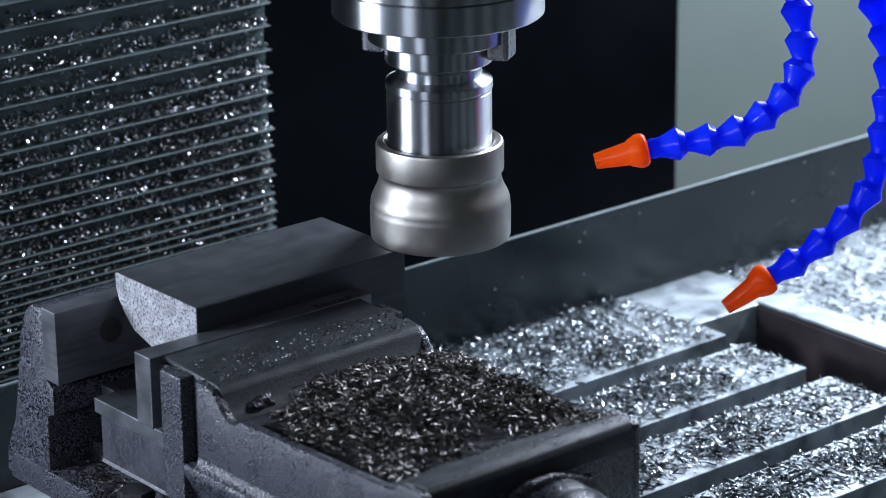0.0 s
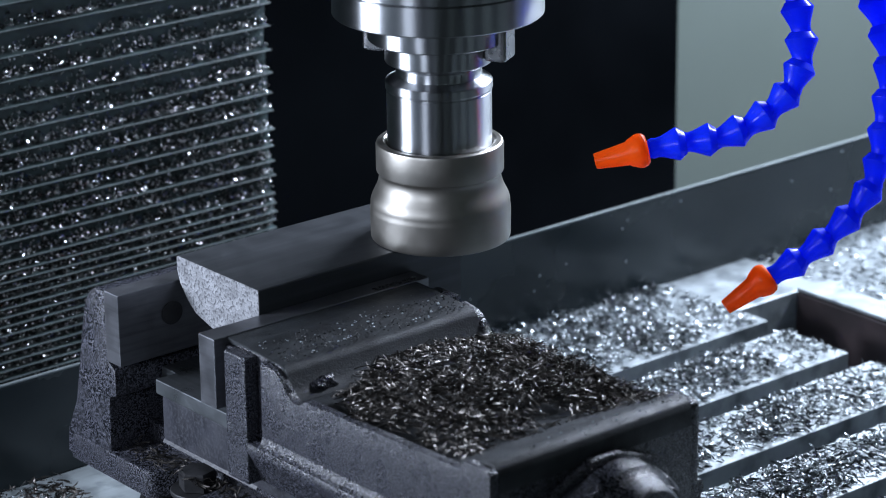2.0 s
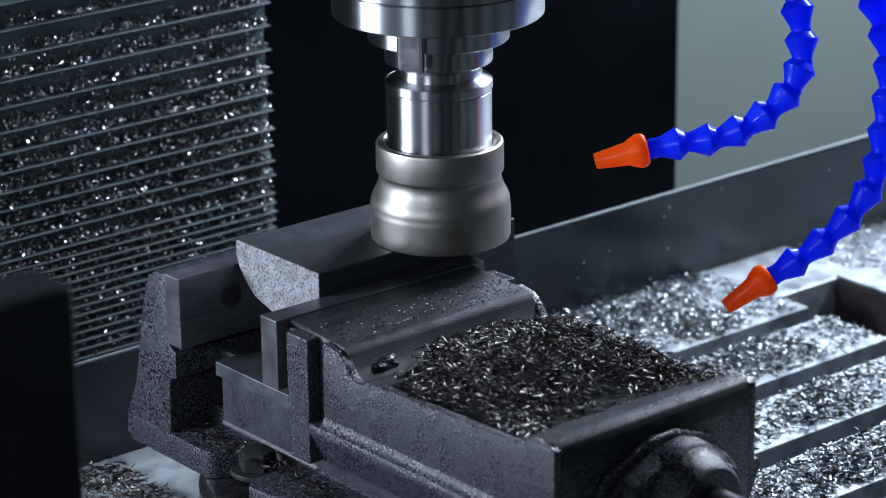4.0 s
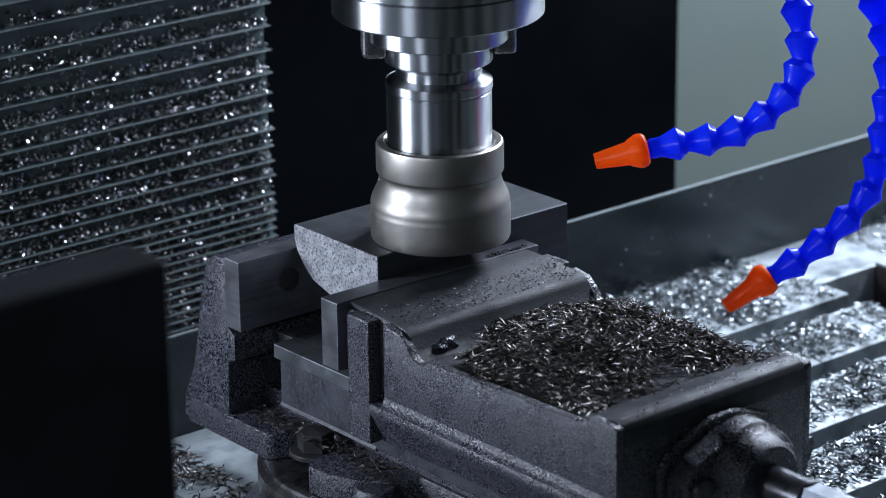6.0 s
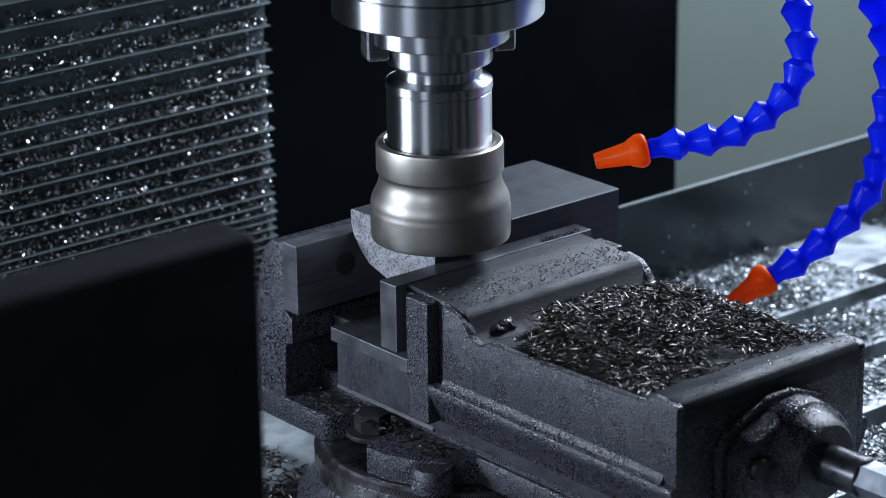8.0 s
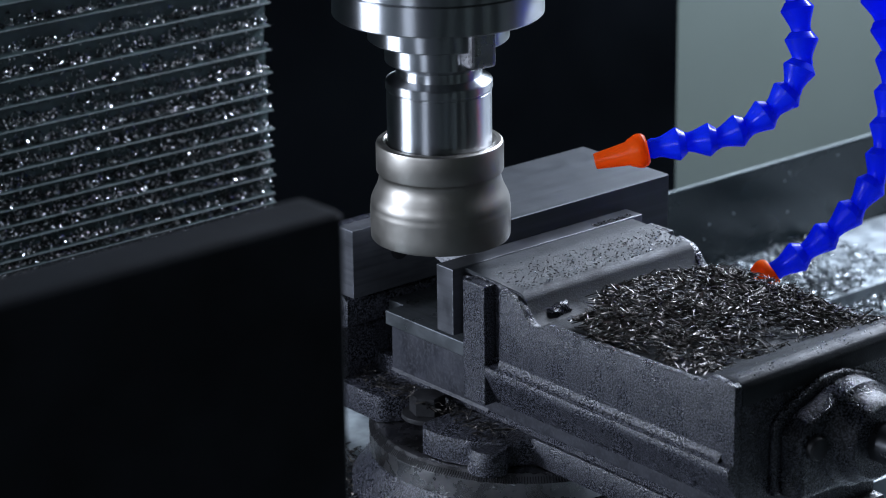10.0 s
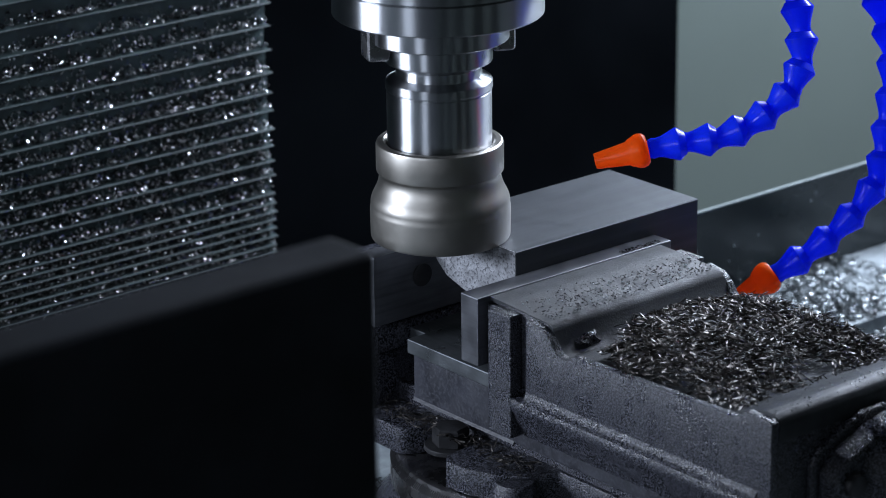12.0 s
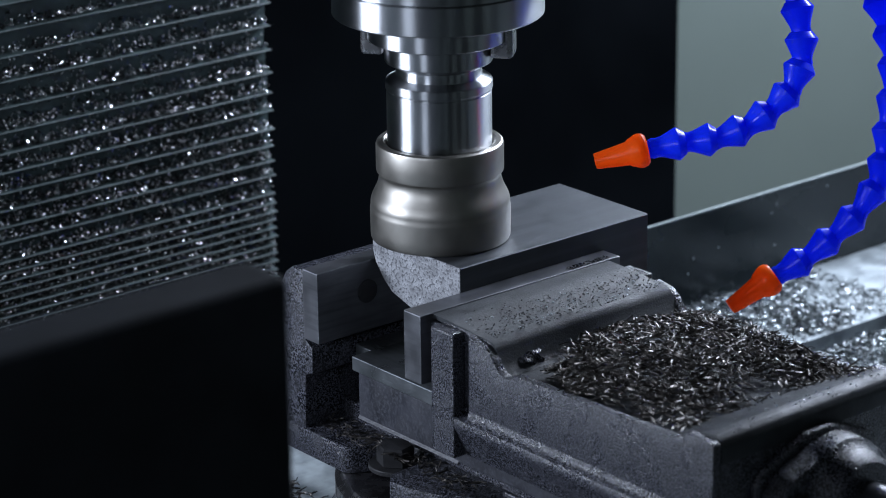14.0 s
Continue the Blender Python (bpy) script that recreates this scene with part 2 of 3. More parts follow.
def bellows():
    t = thing("bellows_cover", "dark pleated way cover with chips lying in its folds", "way cover")
    zs = bellows_edges()
    x0, x1 = BELLOWS_X
    for i, (za, zb) in enumerate(zip(zs, zs[1:])):
        d = fold_depth(za - zb)
        prof = [(BELLOWS_Y, za), (BELLOWS_Y - 0.0004, za - 0.0006), (BELLOWS_Y, za - 0.0012), (BELLOWS_Y + d * 0.9, za - 0.0022), (BELLOWS_Y + d, zb + 0.0016),
                (BELLOWS_Y + d, zb + 0.0002), (BELLOWS_Y + 0.05, zb + 0.0002), (BELLOWS_Y + 0.05, za)]
        part("fold", extrude_yz(prof, x0, x1 + 0.0006 * (i % 3)), BELLOWS, t)
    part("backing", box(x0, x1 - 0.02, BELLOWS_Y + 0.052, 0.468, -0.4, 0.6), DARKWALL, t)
    return t


bellows()


def bellows_chips():
    rng = random.Random(5)
    zs = bellows_edges()
    spots = []
    for i, (za, zb) in enumerate(zip(zs, zs[1:])):
        gap = za - zb
        n = int(330 + 480 * min(1, (0.28 - za) / 0.1))
        d = fold_depth(gap)
        for _ in range(n):
            x = rng.uniform(*BELLOWS_X)
            f = rng.random()
            heap = gap * (0.32 + 0.5 * noise.noise((x * 35, zb * 90, 2.0)) + 0.25 * min(1, (0.28 - za) / 0.1))
            spots.append((x, BELLOWS_Y + 0.0008 + d * 0.8 * f, zb + 0.0012 + max(0.0, heap) * f * rng.random()))
            if rng.random() < 0.3 and za < 0.235:
                spots.append((x, BELLOWS_Y + d - 0.0012, zb + gap * rng.uniform(0.1, 0.85)))
    return spread_chips("bellows_chips", spots, 6, (0.0012, 0.0042), (0.0005, 0.0010), CHIP_WET,
                        "small bright steel chips caught in the folds of the cover", 0.8, 0.9)


bellows_chips()


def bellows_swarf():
    """Dark oily clumps lying in the gutters of the folds, out of which the bright chips glint. Their black stands in
    for the folds' shade.
    """
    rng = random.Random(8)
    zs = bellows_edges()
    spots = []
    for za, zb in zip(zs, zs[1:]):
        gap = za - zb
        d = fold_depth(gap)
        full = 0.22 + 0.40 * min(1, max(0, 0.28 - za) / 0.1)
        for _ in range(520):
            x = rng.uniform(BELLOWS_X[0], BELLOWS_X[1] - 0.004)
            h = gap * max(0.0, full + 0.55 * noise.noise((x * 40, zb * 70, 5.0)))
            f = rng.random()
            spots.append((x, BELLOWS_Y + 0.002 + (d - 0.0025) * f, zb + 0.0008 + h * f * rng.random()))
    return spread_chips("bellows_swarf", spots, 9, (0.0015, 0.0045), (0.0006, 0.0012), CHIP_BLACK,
                        "oily chip clumps lying in the folds of the cover, black to stand for shade", 0.7, 0.8)


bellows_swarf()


# ---- spindle ----
def spindle_head():
    t = thing("spindle_head", "polished steel spindle head nose with bearing rings", "spindle head")
    part("bearing_cap", lathe([(0.030, 0.3110), (0.0592, 0.3110), (0.0600, 0.3118), (0.0600, 0.3275), (0.0594, 0.3281), (0.030, 0.3281)], 128), CHROME, t, smooth=30)
    part("upper_ring", lathe([(0.030, 0.3283), (0.0592, 0.3283), (0.0600, 0.3291), (0.0600, 0.344), (0.030, 0.344)], 128), CHROME, t, smooth=30)
    part("housing", lathe([(0.02, 0.345), (0.085, 0.345), (0.090, 0.350), (0.090, 0.62), (0.02, 0.62)], 96), DARKWALL, t, smooth=30)
    part("head_casting", box(-0.15, 0.15, -0.14, 0.46, 0.62, 1.2, 0.02), WALL, t)
    return t


spindle_head()


def tool():
    t = thing("milling_tool", "spinning tool holder with bell-shaped satin milling cutter", "milling tool")
    part("spindle_nose", lathe([(0.02, 0.2960), (0.0393, 0.2960), (0.0402, 0.2968), (0.0402, 0.3108), (0.02, 0.3108)], 96), CHROME, t, smooth=30)
    for s in (1, -1):
        bm = box(0.030, 0.0436, -0.0085, 0.0085, 0.2865, 0.3100, 0.0030, 3)
        key = part("drive_key", bm, RING, t)
        key.rotation_euler = (0, 0, 0 if s > 0 else math.pi)
    part("holder", lathe([(0.012, 0.232), (0.0300, 0.232), (0.0300, 0.2655), (0.0297, 0.2660), (0.0297, 0.2666), (0.0303, 0.2670), (0.0306, 0.2675), (0.0306, 0.2715), (0.0302, 0.2722),
                          (0.0262, 0.2742), (0.0247, 0.2748), (0.0245, 0.2756), (0.0245, 0.2800), (0.0285, 0.2824), (0.0304, 0.2832), (0.0307, 0.2838), (0.0307, 0.2959), (0.012, 0.2959)], 128), CHROME, t, smooth=25)
    prof = [(0.008, 0.1795), (0.034, 0.1795), (0.0355, 0.1782), (0.0388, 0.1781), (0.0399, 0.1786), (0.0404, 0.1800), (0.0405, 0.1850),
            (0.0406, 0.1950), (0.0405, 0.1966), (0.0402, 0.1978), (0.0402, 0.1992), (0.0401, 0.2008), (0.0395, 0.2030), (0.0383, 0.2056), (0.0368, 0.2086), (0.0357, 0.2116),
            (0.0352, 0.2140), (0.0351, 0.2158), (0.0354, 0.2172), (0.0360, 0.2180), (0.0365, 0.2185), (0.0367, 0.2193), (0.0367, 0.2338), (0.0362, 0.2352),
            (0.0352, 0.2360), (0.0325, 0.2360), (0.0308, 0.2348), (0.0303, 0.2335), (0.012, 0.2335)]
    part("cutter_body", lathe(prof, 128), NICKEL, t, smooth=28)
    return t


TOOL = tool()


# ---- coolant hoses ----
def place(px, py, depth):
    """A point at that depth before the camera's eye, from its bearing."""
    half = math.tan(radians(17.67) / 2)
    local = Vector(((2 * px / 1568 - 1) * half, (882 - 2 * py) / 1568 * half, -1)) * depth
    return CAM_POSE @ local


def along(p, q):
    return Matrix.Translation(p) @ (q - p).to_track_quat("Z", "Y").to_matrix().to_4x4()


def hose(tip, collar, joints, depth, label, swing=0.0):
    pts = [place(x, y, depth + swing * i) for i, (x, y) in enumerate(joints)]
    last, head = pts[-1].copy(), Vector((0.13, -0.11, 0.622))
    n = max(2, round((head - last).length / 0.018))
    pts += [last.lerp(head, (i + 1) / n) for i in range(n)]
    a, c = place(*tip, depth), place(*collar, depth)
    t = thing("coolant_hose", label, "coolant hose", "segmented coolant hoses")
    ln = (c - a).length
    nozzle = lathe([(0.0028, 0), (0.0044, 0), (0.0046, 0.0006), (0.0068, ln * 0.72), (0.0080, ln * 0.78), (0.0096, ln * 0.92), (0.0100, ln * 1.0),
                    (0.0094, ln * 1.10), (0.0080, ln * 1.16), (0.004, ln * 1.16)], 32, along(a, c))
    part("nozzle", nozzle, ORANGE, t, "orange plastic tapered nozzle", smooth=50)
    for p, q in zip(pts, pts[1:]):
        d = (q - p).length
        seg = lathe([(0.0030, -0.25 * d), (0.0052, -0.22 * d), (0.0060, -0.08 * d), (0.0056, 0.05 * d), (0.0062, 0.22 * d), (0.0082, 0.50 * d), (0.0094, 0.66 * d),
                     (0.0096, 0.72 * d), (0.0092, 0.76 * d), (0.0078, 0.86 * d), (0.0066, 0.96 * d), (0.003, 0.96 * d)], 28, along(p, q))
        part("segment", seg, BLUE, t, smooth=35)
    return t


HOSE_UPPER = hose((1053, 286), (1133, 267), [(1160, 262), (1215, 252), (1270, 246), (1322, 226), (1366, 195), (1402, 157), (1420, 108), (1418, 55), (1408, 0), (1394, -55), (1374, -105)],
                  1.62, "blue segmented coolant hose curving to an orange nozzle")
HOSE_LOWER = hose((1284, 544), (1352, 496), [(1372, 486), (1422, 455), (1470, 417), (1513, 374), (1546, 325), (1558, 272), (1565, 216), (1573, 158), (1573, 98), (1560, 42), (1540, -12), (1515, -60)],
                  1.70, "blue segmented coolant hose hanging low with an orange nozzle")


# ---- table ----
TABLE_X = (-1.36, 0.338)


def table():
    t = thing("machine_table", "ground steel milling table with T-slots under steel chips", "machine table")
    x0, x1 = TABLE_X
    part("table_body", box(x0, x1, -0.45, 0.206, -0.09, -0.030, 0.002), SLOT, t)
    strips = [(0.102, 0.2060), (0.022, 0.082), (-0.057, 0.002), (-0.136, -0.077), (-0.215, -0.156), (-0.294, -0.235), (-0.373, -0.314), (-0.45, -0.393)]
    for y0, y1 in strips:
        bm = extrude_yz([(y0, 0.0), (y0, -0.013), (y0 + 0.009, -0.013), (y0 + 0.009, -0.0295), (y1 - 0.009, -0.0295), (y1 - 0.009, -0.013), (y1, -0.013), (y1, 0.0)], x0, x1 if y0 < 0.1 else x1 + 0.004, 0.0004, 1)
        part("table_strip", bm, TABLE, t)
    part("trough_floor", box(x1 + 0.001, 0.400, -0.45, 0.206, -0.09, -0.060), RUST, t)
    part("trough_wall", box(0.4005, 0.427, -0.45, 0.130, -0.09, 0.0, 0.002), RUST, t, "dark red-brown coolant trough wall")
    part("trough_rim", box(0.4008, 0.4268, -0.45, 0.130, 0.0005, 0.003, 0.001), TABLE, t, "bright worn trough rim")
    part("end_land", box(x1 + 0.005, 0.427, 0.131, 0.206, -0.059, -0.0005, 0.001), TABLE, t)
    part("end_apron", box(0.428, 1.05, -0.45, 0.206, -0.09, -0.006, 0.002), TABLE, t, "sheet steel apron strewn with chips")
    return t


MOVERS.append(table())


def back_plate():
    t = thing("splash_plate", "long black oiled splash plate standing along the table", "splash plate")
    part("plate", box(-1.36, 1.05, 0.2070, 0.2105, -0.09, 0.0668, 0.0008), PLATE, t)
    part("top_edge", box(-1.36, 1.05, 0.2073, 0.2102, 0.0669, 0.0681, 0.0004), EDGE, t, "bare bright top edge")
    return t


MOVERS.append(back_plate())


def guard_block():
    t = thing("fixture_plate", "tall matt black fixture plate standing on the table", "fixture plate")
    part("block", box(-1.30, -0.552, -0.354, -0.326, 0.0, 0.357, 0.004, 3), BLOCK, t)
    part("foot", box(-1.32, -0.54, -0.384, -0.296, 0.0005, 0.03, 0.004), BLOCK, t)
    return t


MOVERS.append(guard_block())


# ---- vise ----
VX0, VX1 = -0.218, -0.068
VXC = -0.143


def vise():
    t = thing("machine_vise", "black wrinkle-painted machine vise clamping an iron block on the table", "machine vise")
    # swivel base
    cx, cy = -0.143, 0.0035
    part("swivel_base", lathe([(0.03, 0.0005), (0.103, 0.0005), (0.105, 0.003), (0.105, 0.010), (0.096, 0.021), (0.091, 0.0285), (0.03, 0.0285)], 96,
                              pose(cx, cy, 0)), CAST, t, smooth=30)
    part("graduated_ring", lathe([(0.03, 0.0287), (0.0930, 0.0287), (0.0940, 0.0295), (0.0940, 0.0420), (0.0895, 0.0466), (0.03, 0.0466)], 128,
                                 pose(cx, cy, 0)), RING, t, "bright machined ring with degree marks", smooth=20)
    tick = None
    for i in range(200):
        # one mark for each degree, on the side that lies open
        a = math.radians(120 + i)
        if tick is None:
            tick = part("degree_mark", box(0.0, 0.0042, -0.00022, 0.00022, -0.0002, 0.0002), OXIDE, t).data
            mark = bpy.data.objects["degree_mark"]
        else:
            mark = new("degree_mark", tick)
            mark.parent = t
        mark.matrix_basis = Matrix.Translation((cx, cy, 0)) @ Matrix.Rotation(a, 4, "Z") @ Matrix.Translation((0.0940, 0, 0.0423)) @ Matrix.Rotation(radians(180 + 46), 4, "Y")
    # base casting: flange, bed and tail
    flange = [(VX0, 0.130), (VX0, 0.052), (VX0 + 0.003, 0.048), (-0.205, 0.043), (-0.192, 0.038), (-0.185, 0.026), (-0.187, 0.012), (-0.200, 0.005), (-0.222, 0.003), (-0.2285, -0.004),
              (-0.2265, -0.020), (-0.220, -0.036), (-0.208, -0.050), (-0.190, -0.058), (-0.190, -0.245), (-0.096, -0.245), (-0.096, -0.066), (-0.072, -0.052), (-0.060, -0.01), (-0.1, 0.01), (-0.1, 0.035), (-0.069, 0.052), (-0.069, 0.130)]
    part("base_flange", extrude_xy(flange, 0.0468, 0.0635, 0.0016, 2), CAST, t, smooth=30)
    part("flange_boss", lathe([(0.004, 0.0467), (0.0125, 0.0467), (0.0125, 0.0590), (0.0110, 0.0612), (0.004, 0.0615)], 32, pose(-0.2135, -0.046, 0)), CAST, t, smooth=40)
    part("bed_foot", box(-0.188, -0.098, -0.238, 0.115, 0.0637, 0.0750), CAST, t)
    part("bed", extrude_yz([(0.060, 0.0745), (0.060, 0.1025), (-0.240, 0.1025), (-0.240, 0.0745)], -0.1995, -0.0865, 0.0018, 3), SMOOTH, t, smooth=30)
    for s, x in ((1, -0.1995), (-1, -0.0865)):
        fil = bmesh.new()
        ring = [(x + s * 0.0004, 0.0762), (x, 0.0758), (x - s * 0.0002, 0.0752), (x - s * 0.0006, 0.0748), (x - s * 0.0009, 0.0742), (x + s * 0.0004, 0.0735)]
        ends = [[fil.verts.new((px, yy, pz)) for px, pz in ring] for yy in (0.0595, -0.0300)]
        for i in range(6):
            fil.faces.new((ends[0][i], ends[0][(i + 1) % 6], ends[1][(i + 1) % 6], ends[1][i]))
        fil.faces.new(ends[0])
        fil.faces.new(ends[1][::-1])
        part("bed_fillet", fil, SMOOTH, t, smooth=50)
    for x0, x1 in ((-0.2005, -0.163), (-0.123, -0.0855)):
        part("guide_rail", box(x0, x1, -0.238, 0.064, 0.1027, 0.1115, 0.0006), BED, t, "ground steel guide rail")
    part("bed_floor", box(-0.1625, -0.1235, -0.238, 0.079, 0.098, 0.1035), CAST, t)
    part("bed_neck", box(-0.160, -0.126, 0.0605, 0.086, 0.0637, 0.097), CAST, t)
    part("rail_end", box(-0.186, -0.100, 0.0645, 0.0790, 0.1040, 0.1110, 0.0006), BED, t)
    # fixed jaw
    prof = [(0.0865, 0.1625), (0.0865, 0.1200), (0.0795, 0.1160), (0.0795, 0.1000), (0.0865, 0.0975), (0.0885, 0.0480), (0.1345, 0.0496), (0.1330, 0.0640),
            (0.1224, 0.0854), (0.1160, 0.1150), (0.1105, 0.1400), (0.1075, 0.1500), (0.1030, 0.1575), (0.0970, 0.1620)]
    part("fixed_jaw", extrude_yz(prof, VX0 + 0.0005, VX1, 0.0015, 2), CAST, t, smooth=40)
    part("jaw_plate", box(VX0, VX1, 0.0722, 0.0862, 0.1205, 0.1635, 0.0006), JAW, t, "ground steel jaw plate")
    part("jaw_plate", box(VX0, VX1, -0.0206, -0.0060, 0.1235, 0.1640, 0.0006), JAW, t, "ground steel jaw plate")
    part("plate_screw", lathe([(0.002, 0), (0.0068, 0), (0.0070, 0.0003), (0.0070, 0.0010), (0.002, 0.0010)], 28, pose(-0.1820, 0.0722, 0.1450, 90, 0, 0)), OXIDE, t, "sunk black plate screw", smooth=30)
    # moving jaw: block, deck, side walls and lip
    part("jaw_web", box(VX0 + 0.007, VX1 - 0.007, -0.040, -0.0207, 0.090, 0.1600, 0.001), CAST, t)
    block = [(-0.0290, 0.088), (-0.0290, 0.1612), (-0.0310, 0.1620), (-0.0520, 0.1618), (-0.0690, 0.1606), (-0.0725, 0.1570), (-0.0765, 0.1500), (-0.0845, 0.1450), (-0.0900, 0.1448), (-0.0945, 0.1450),
             (-0.2170, 0.1465), (-0.2400, 0.1470), (-0.2428, 0.1455), (-0.2428, 0.088)]
    part("moving_jaw", extrude_yz(block, VX0 + 0.0088, VX1 - 0.0088, 0.0015, 2), CAST, t, smooth=35)
    top = [(-0.0206, 0.1612), (-0.0206, 0.1634), (-0.0300, 0.1631), (-0.0395, 0.1628), (-0.0402, 0.1625), (-0.0520, 0.1622), (-0.0527, 0.1618), (-0.0680, 0.1612), (-0.0715, 0.1600), (-0.0740, 0.1570), (-0.0775, 0.1505), (-0.0820, 0.1470), (-0.0860, 0.1458), (-0.0860, 0.1440), (-0.0700, 0.1480), (-0.0600, 0.1580)]
    part("jaw_top", extrude_yz(top, VX0 + 0.0090, VX1 - 0.0090), SMEAR, t, "oily smeared jaw top", smooth=35)
    deck = [(-0.0850, 0.1440), (-0.0850, 0.1457), (-0.0950, 0.1458), (-0.2165, 0.1470), (-0.2100, 0.1440)]
    part("jaw_deck", extrude_yz(deck, VX0 + 0.0100, VX1 - 0.0100), SMEAR, t, "oily deck of the moving jaw", smooth=35)
    for s, x in ((1, VX0), (-1, VX1)):
        lo, hi = sorted((x, x + s * 0.0088))
        part("jaw_rib", box(lo, hi, -0.0480, -0.0290, 0.088, 0.1610, 0.0012), CAST, t)
        fl = bmesh.new()
        ring = [(x + s * 0.0025, 0.1130), (x + s * 0.0006, 0.1122), (x, 0.1105), (x, 0.1070), (x + s * 0.0012, 0.1050), (x + s * 0.0088, 0.0885), (x + s * 0.0120, 0.0885), (x + s * 0.0120, 0.1130)]
        ends = [[fl.verts.new((px, yy, pz)) for px, pz in ring] for yy in (-0.0482, -0.2425)]
        for i in range(8):
            fl.faces.new((ends[0][i], ends[0][(i + 1) % 8], ends[1][(i + 1) % 8], ends[1][i]))
        fl.faces.new(ends[0])
        fl.faces.new(ends[1][::-1])
        part("side_flange", fl, CAST, t, smooth=40)
        panel = [(-0.0560, 0.1100), (-0.0560, 0.1600), (-0.0575, 0.1612), (-0.0690, 0.1594), (-0.0730, 0.1570), (-0.0765, 0.1535), (-0.0795, 0.1495), (-0.0825, 0.1470), (-0.0865, 0.1460), (-0.0905, 0.1468),
                 (-0.0950, 0.1497), (-0.2190, 0.1530), (-0.2235, 0.1582), (-0.2400, 0.1580), (-0.2426, 0.1562), (-0.2426, 0.1100)]
        fil = bmesh.new()
        ring = [(x + s * 0.0041, 0.1185), (x + s * 0.0036, 0.1160), (x + s * 0.0026, 0.1142), (x + s * 0.0012, 0.1131), (x + s * 0.0012, 0.1110), (x + s * 0.0041, 0.1110)]
        ends = [[fil.verts.new((px, yy, pz)) for px, pz in ring] for yy in (-0.0565, -0.2335)]
        for i in range(6):
            fil.faces.new((ends[0][i], ends[0][(i + 1) % 6], ends[1][(i + 1) % 6], ends[1][i]))
        fil.faces.new(ends[0])
        fil.faces.new(ends[1][::-1])
        part("ledge_fillet", fil, CAST, t, smooth=50)
        rlo, rhi = sorted((x + s * 0.0040, x + s * 0.0098))
        part("side_panel", extrude_yz(panel, rlo, rhi, 0.0012, 2), CAST, t, smooth=40)
    lip = [(-0.190, 0.1450), (-0.190, 0.1478), (-0.199, 0.1489), (-0.207, 0.1508), (-0.226, 0.1578), (-0.2330, 0.1598), (-0.2378, 0.1597), (-0.2412, 0.1580), (-0.2432, 0.1545), (-0.2432, 0.1450)]
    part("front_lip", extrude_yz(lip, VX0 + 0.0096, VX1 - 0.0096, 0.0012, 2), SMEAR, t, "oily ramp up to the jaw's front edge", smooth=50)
    lump = bmesh.new()
    bmesh.ops.create_icosphere(lump, subdivisions=3, radius=1.0)
    for v in lump.verts:
        v.co = Vector((-0.1880, -0.0775, 0.1480)) + Vector((v.co.x * 0.0090, v.co.y * 0.0050, v.co.z * 0.0048)) * (1 + 0.45 * noise.noise(v.co * 1.7))
    part("cast_lug", lump, CAST, t, smooth=60)
    # screw bearing
    hood = [(-0.188, 0.0885), (-0.188, 0.128), (-0.180, 0.1378), (-0.151, 0.1488), (-0.133, 0.1488), (-0.104, 0.1378), (-0.096, 0.128), (-0.096, 0.0885)]

    def plate_of(shrink, y0, y1, taper, bev):
        bm = bmesh.new()
        near = [bm.verts.new((-0.142 + (x + 0.142) * shrink, y0, 0.0885 + (z - 0.0885) * shrink)) for x, z in hood]
        far = [bm.verts.new((-0.142 + (x + 0.142) * shrink * taper, y1, 0.0885 + (z - 0.0885) * shrink * taper)) for x, z in hood]
        bm.faces.new(near[::-1])
        bm.faces.new(far)
        for i in range(len(hood)):
            j = (i + 1) % len(hood)
            bm.faces.new((near[i], near[j], far[j], far[i]))
        bmesh.ops.recalc_face_normals(bm, faces=bm.faces)
        return bevel(bm, bev, 3)

    part("cap_flange", plate_of(1.0, -0.2426, -0.2472, 0.975, 0.0022), CAST, t, smooth=50)
    part("bearing_cap", plate_of(0.91, -0.2465, -0.2605, 0.955, 0.0032), CAST, t, smooth=50)
    for x, z in ((-0.172, 0.118), (-0.114, 0.122)):
        part("cap_screw", lathe([(0.002, 0), (0.0062, 0), (0.0066, 0.0005), (0.0066, 0.0040), (0.0058, 0.0052), (0.002, 0.0052)], 24, pose(x, -0.2600, z, 90, 0, 0)), OXIDE, t, smooth=30)
    axis = pose(VXC + 0.006, -0.250, 0.116, 90, 0, 0)
    part("bearing_boss", lathe([(0.008, 0), (0.0300, 0), (0.0292, 0.011), (0.0262, 0.0135), (0.0242, 0.019), (0.0228, 0.0235), (0.0205, 0.0260), (0.008, 0.0260)], 48, axis), CAST, t, smooth=40)
    part("screw_shaft", lathe([(0.004, 0.02), (0.0108, 0.02), (0.0108, 0.053), (0.0102, 0.054), (0.004, 0.054)], 32, axis), SHAFT, t, "black turned screw shaft", smooth=30)
    part("square_drive", lathe([(0.003, 0.053), (0.0104, 0.053), (0.0104, 0.085), (0.0092, 0.0875), (0.003, 0.0875)], 6, axis), SLOT, t, "bright hexagonal drive end")
    # clamp bolts in the flange notches
    for x in (-0.2035, -0.083):
        bolt = part("clamp_bolt", lathe([(0.004, 0.0596), (0.0105, 0.0596), (0.0110, 0.0600), (0.0110, 0.0695), (0.0098, 0.0706), (0.004, 0.0706)], 6, pose(x, 0.0215, 0, 0, 0, 12)), OXIDE, t, "black hexagon bolt head")
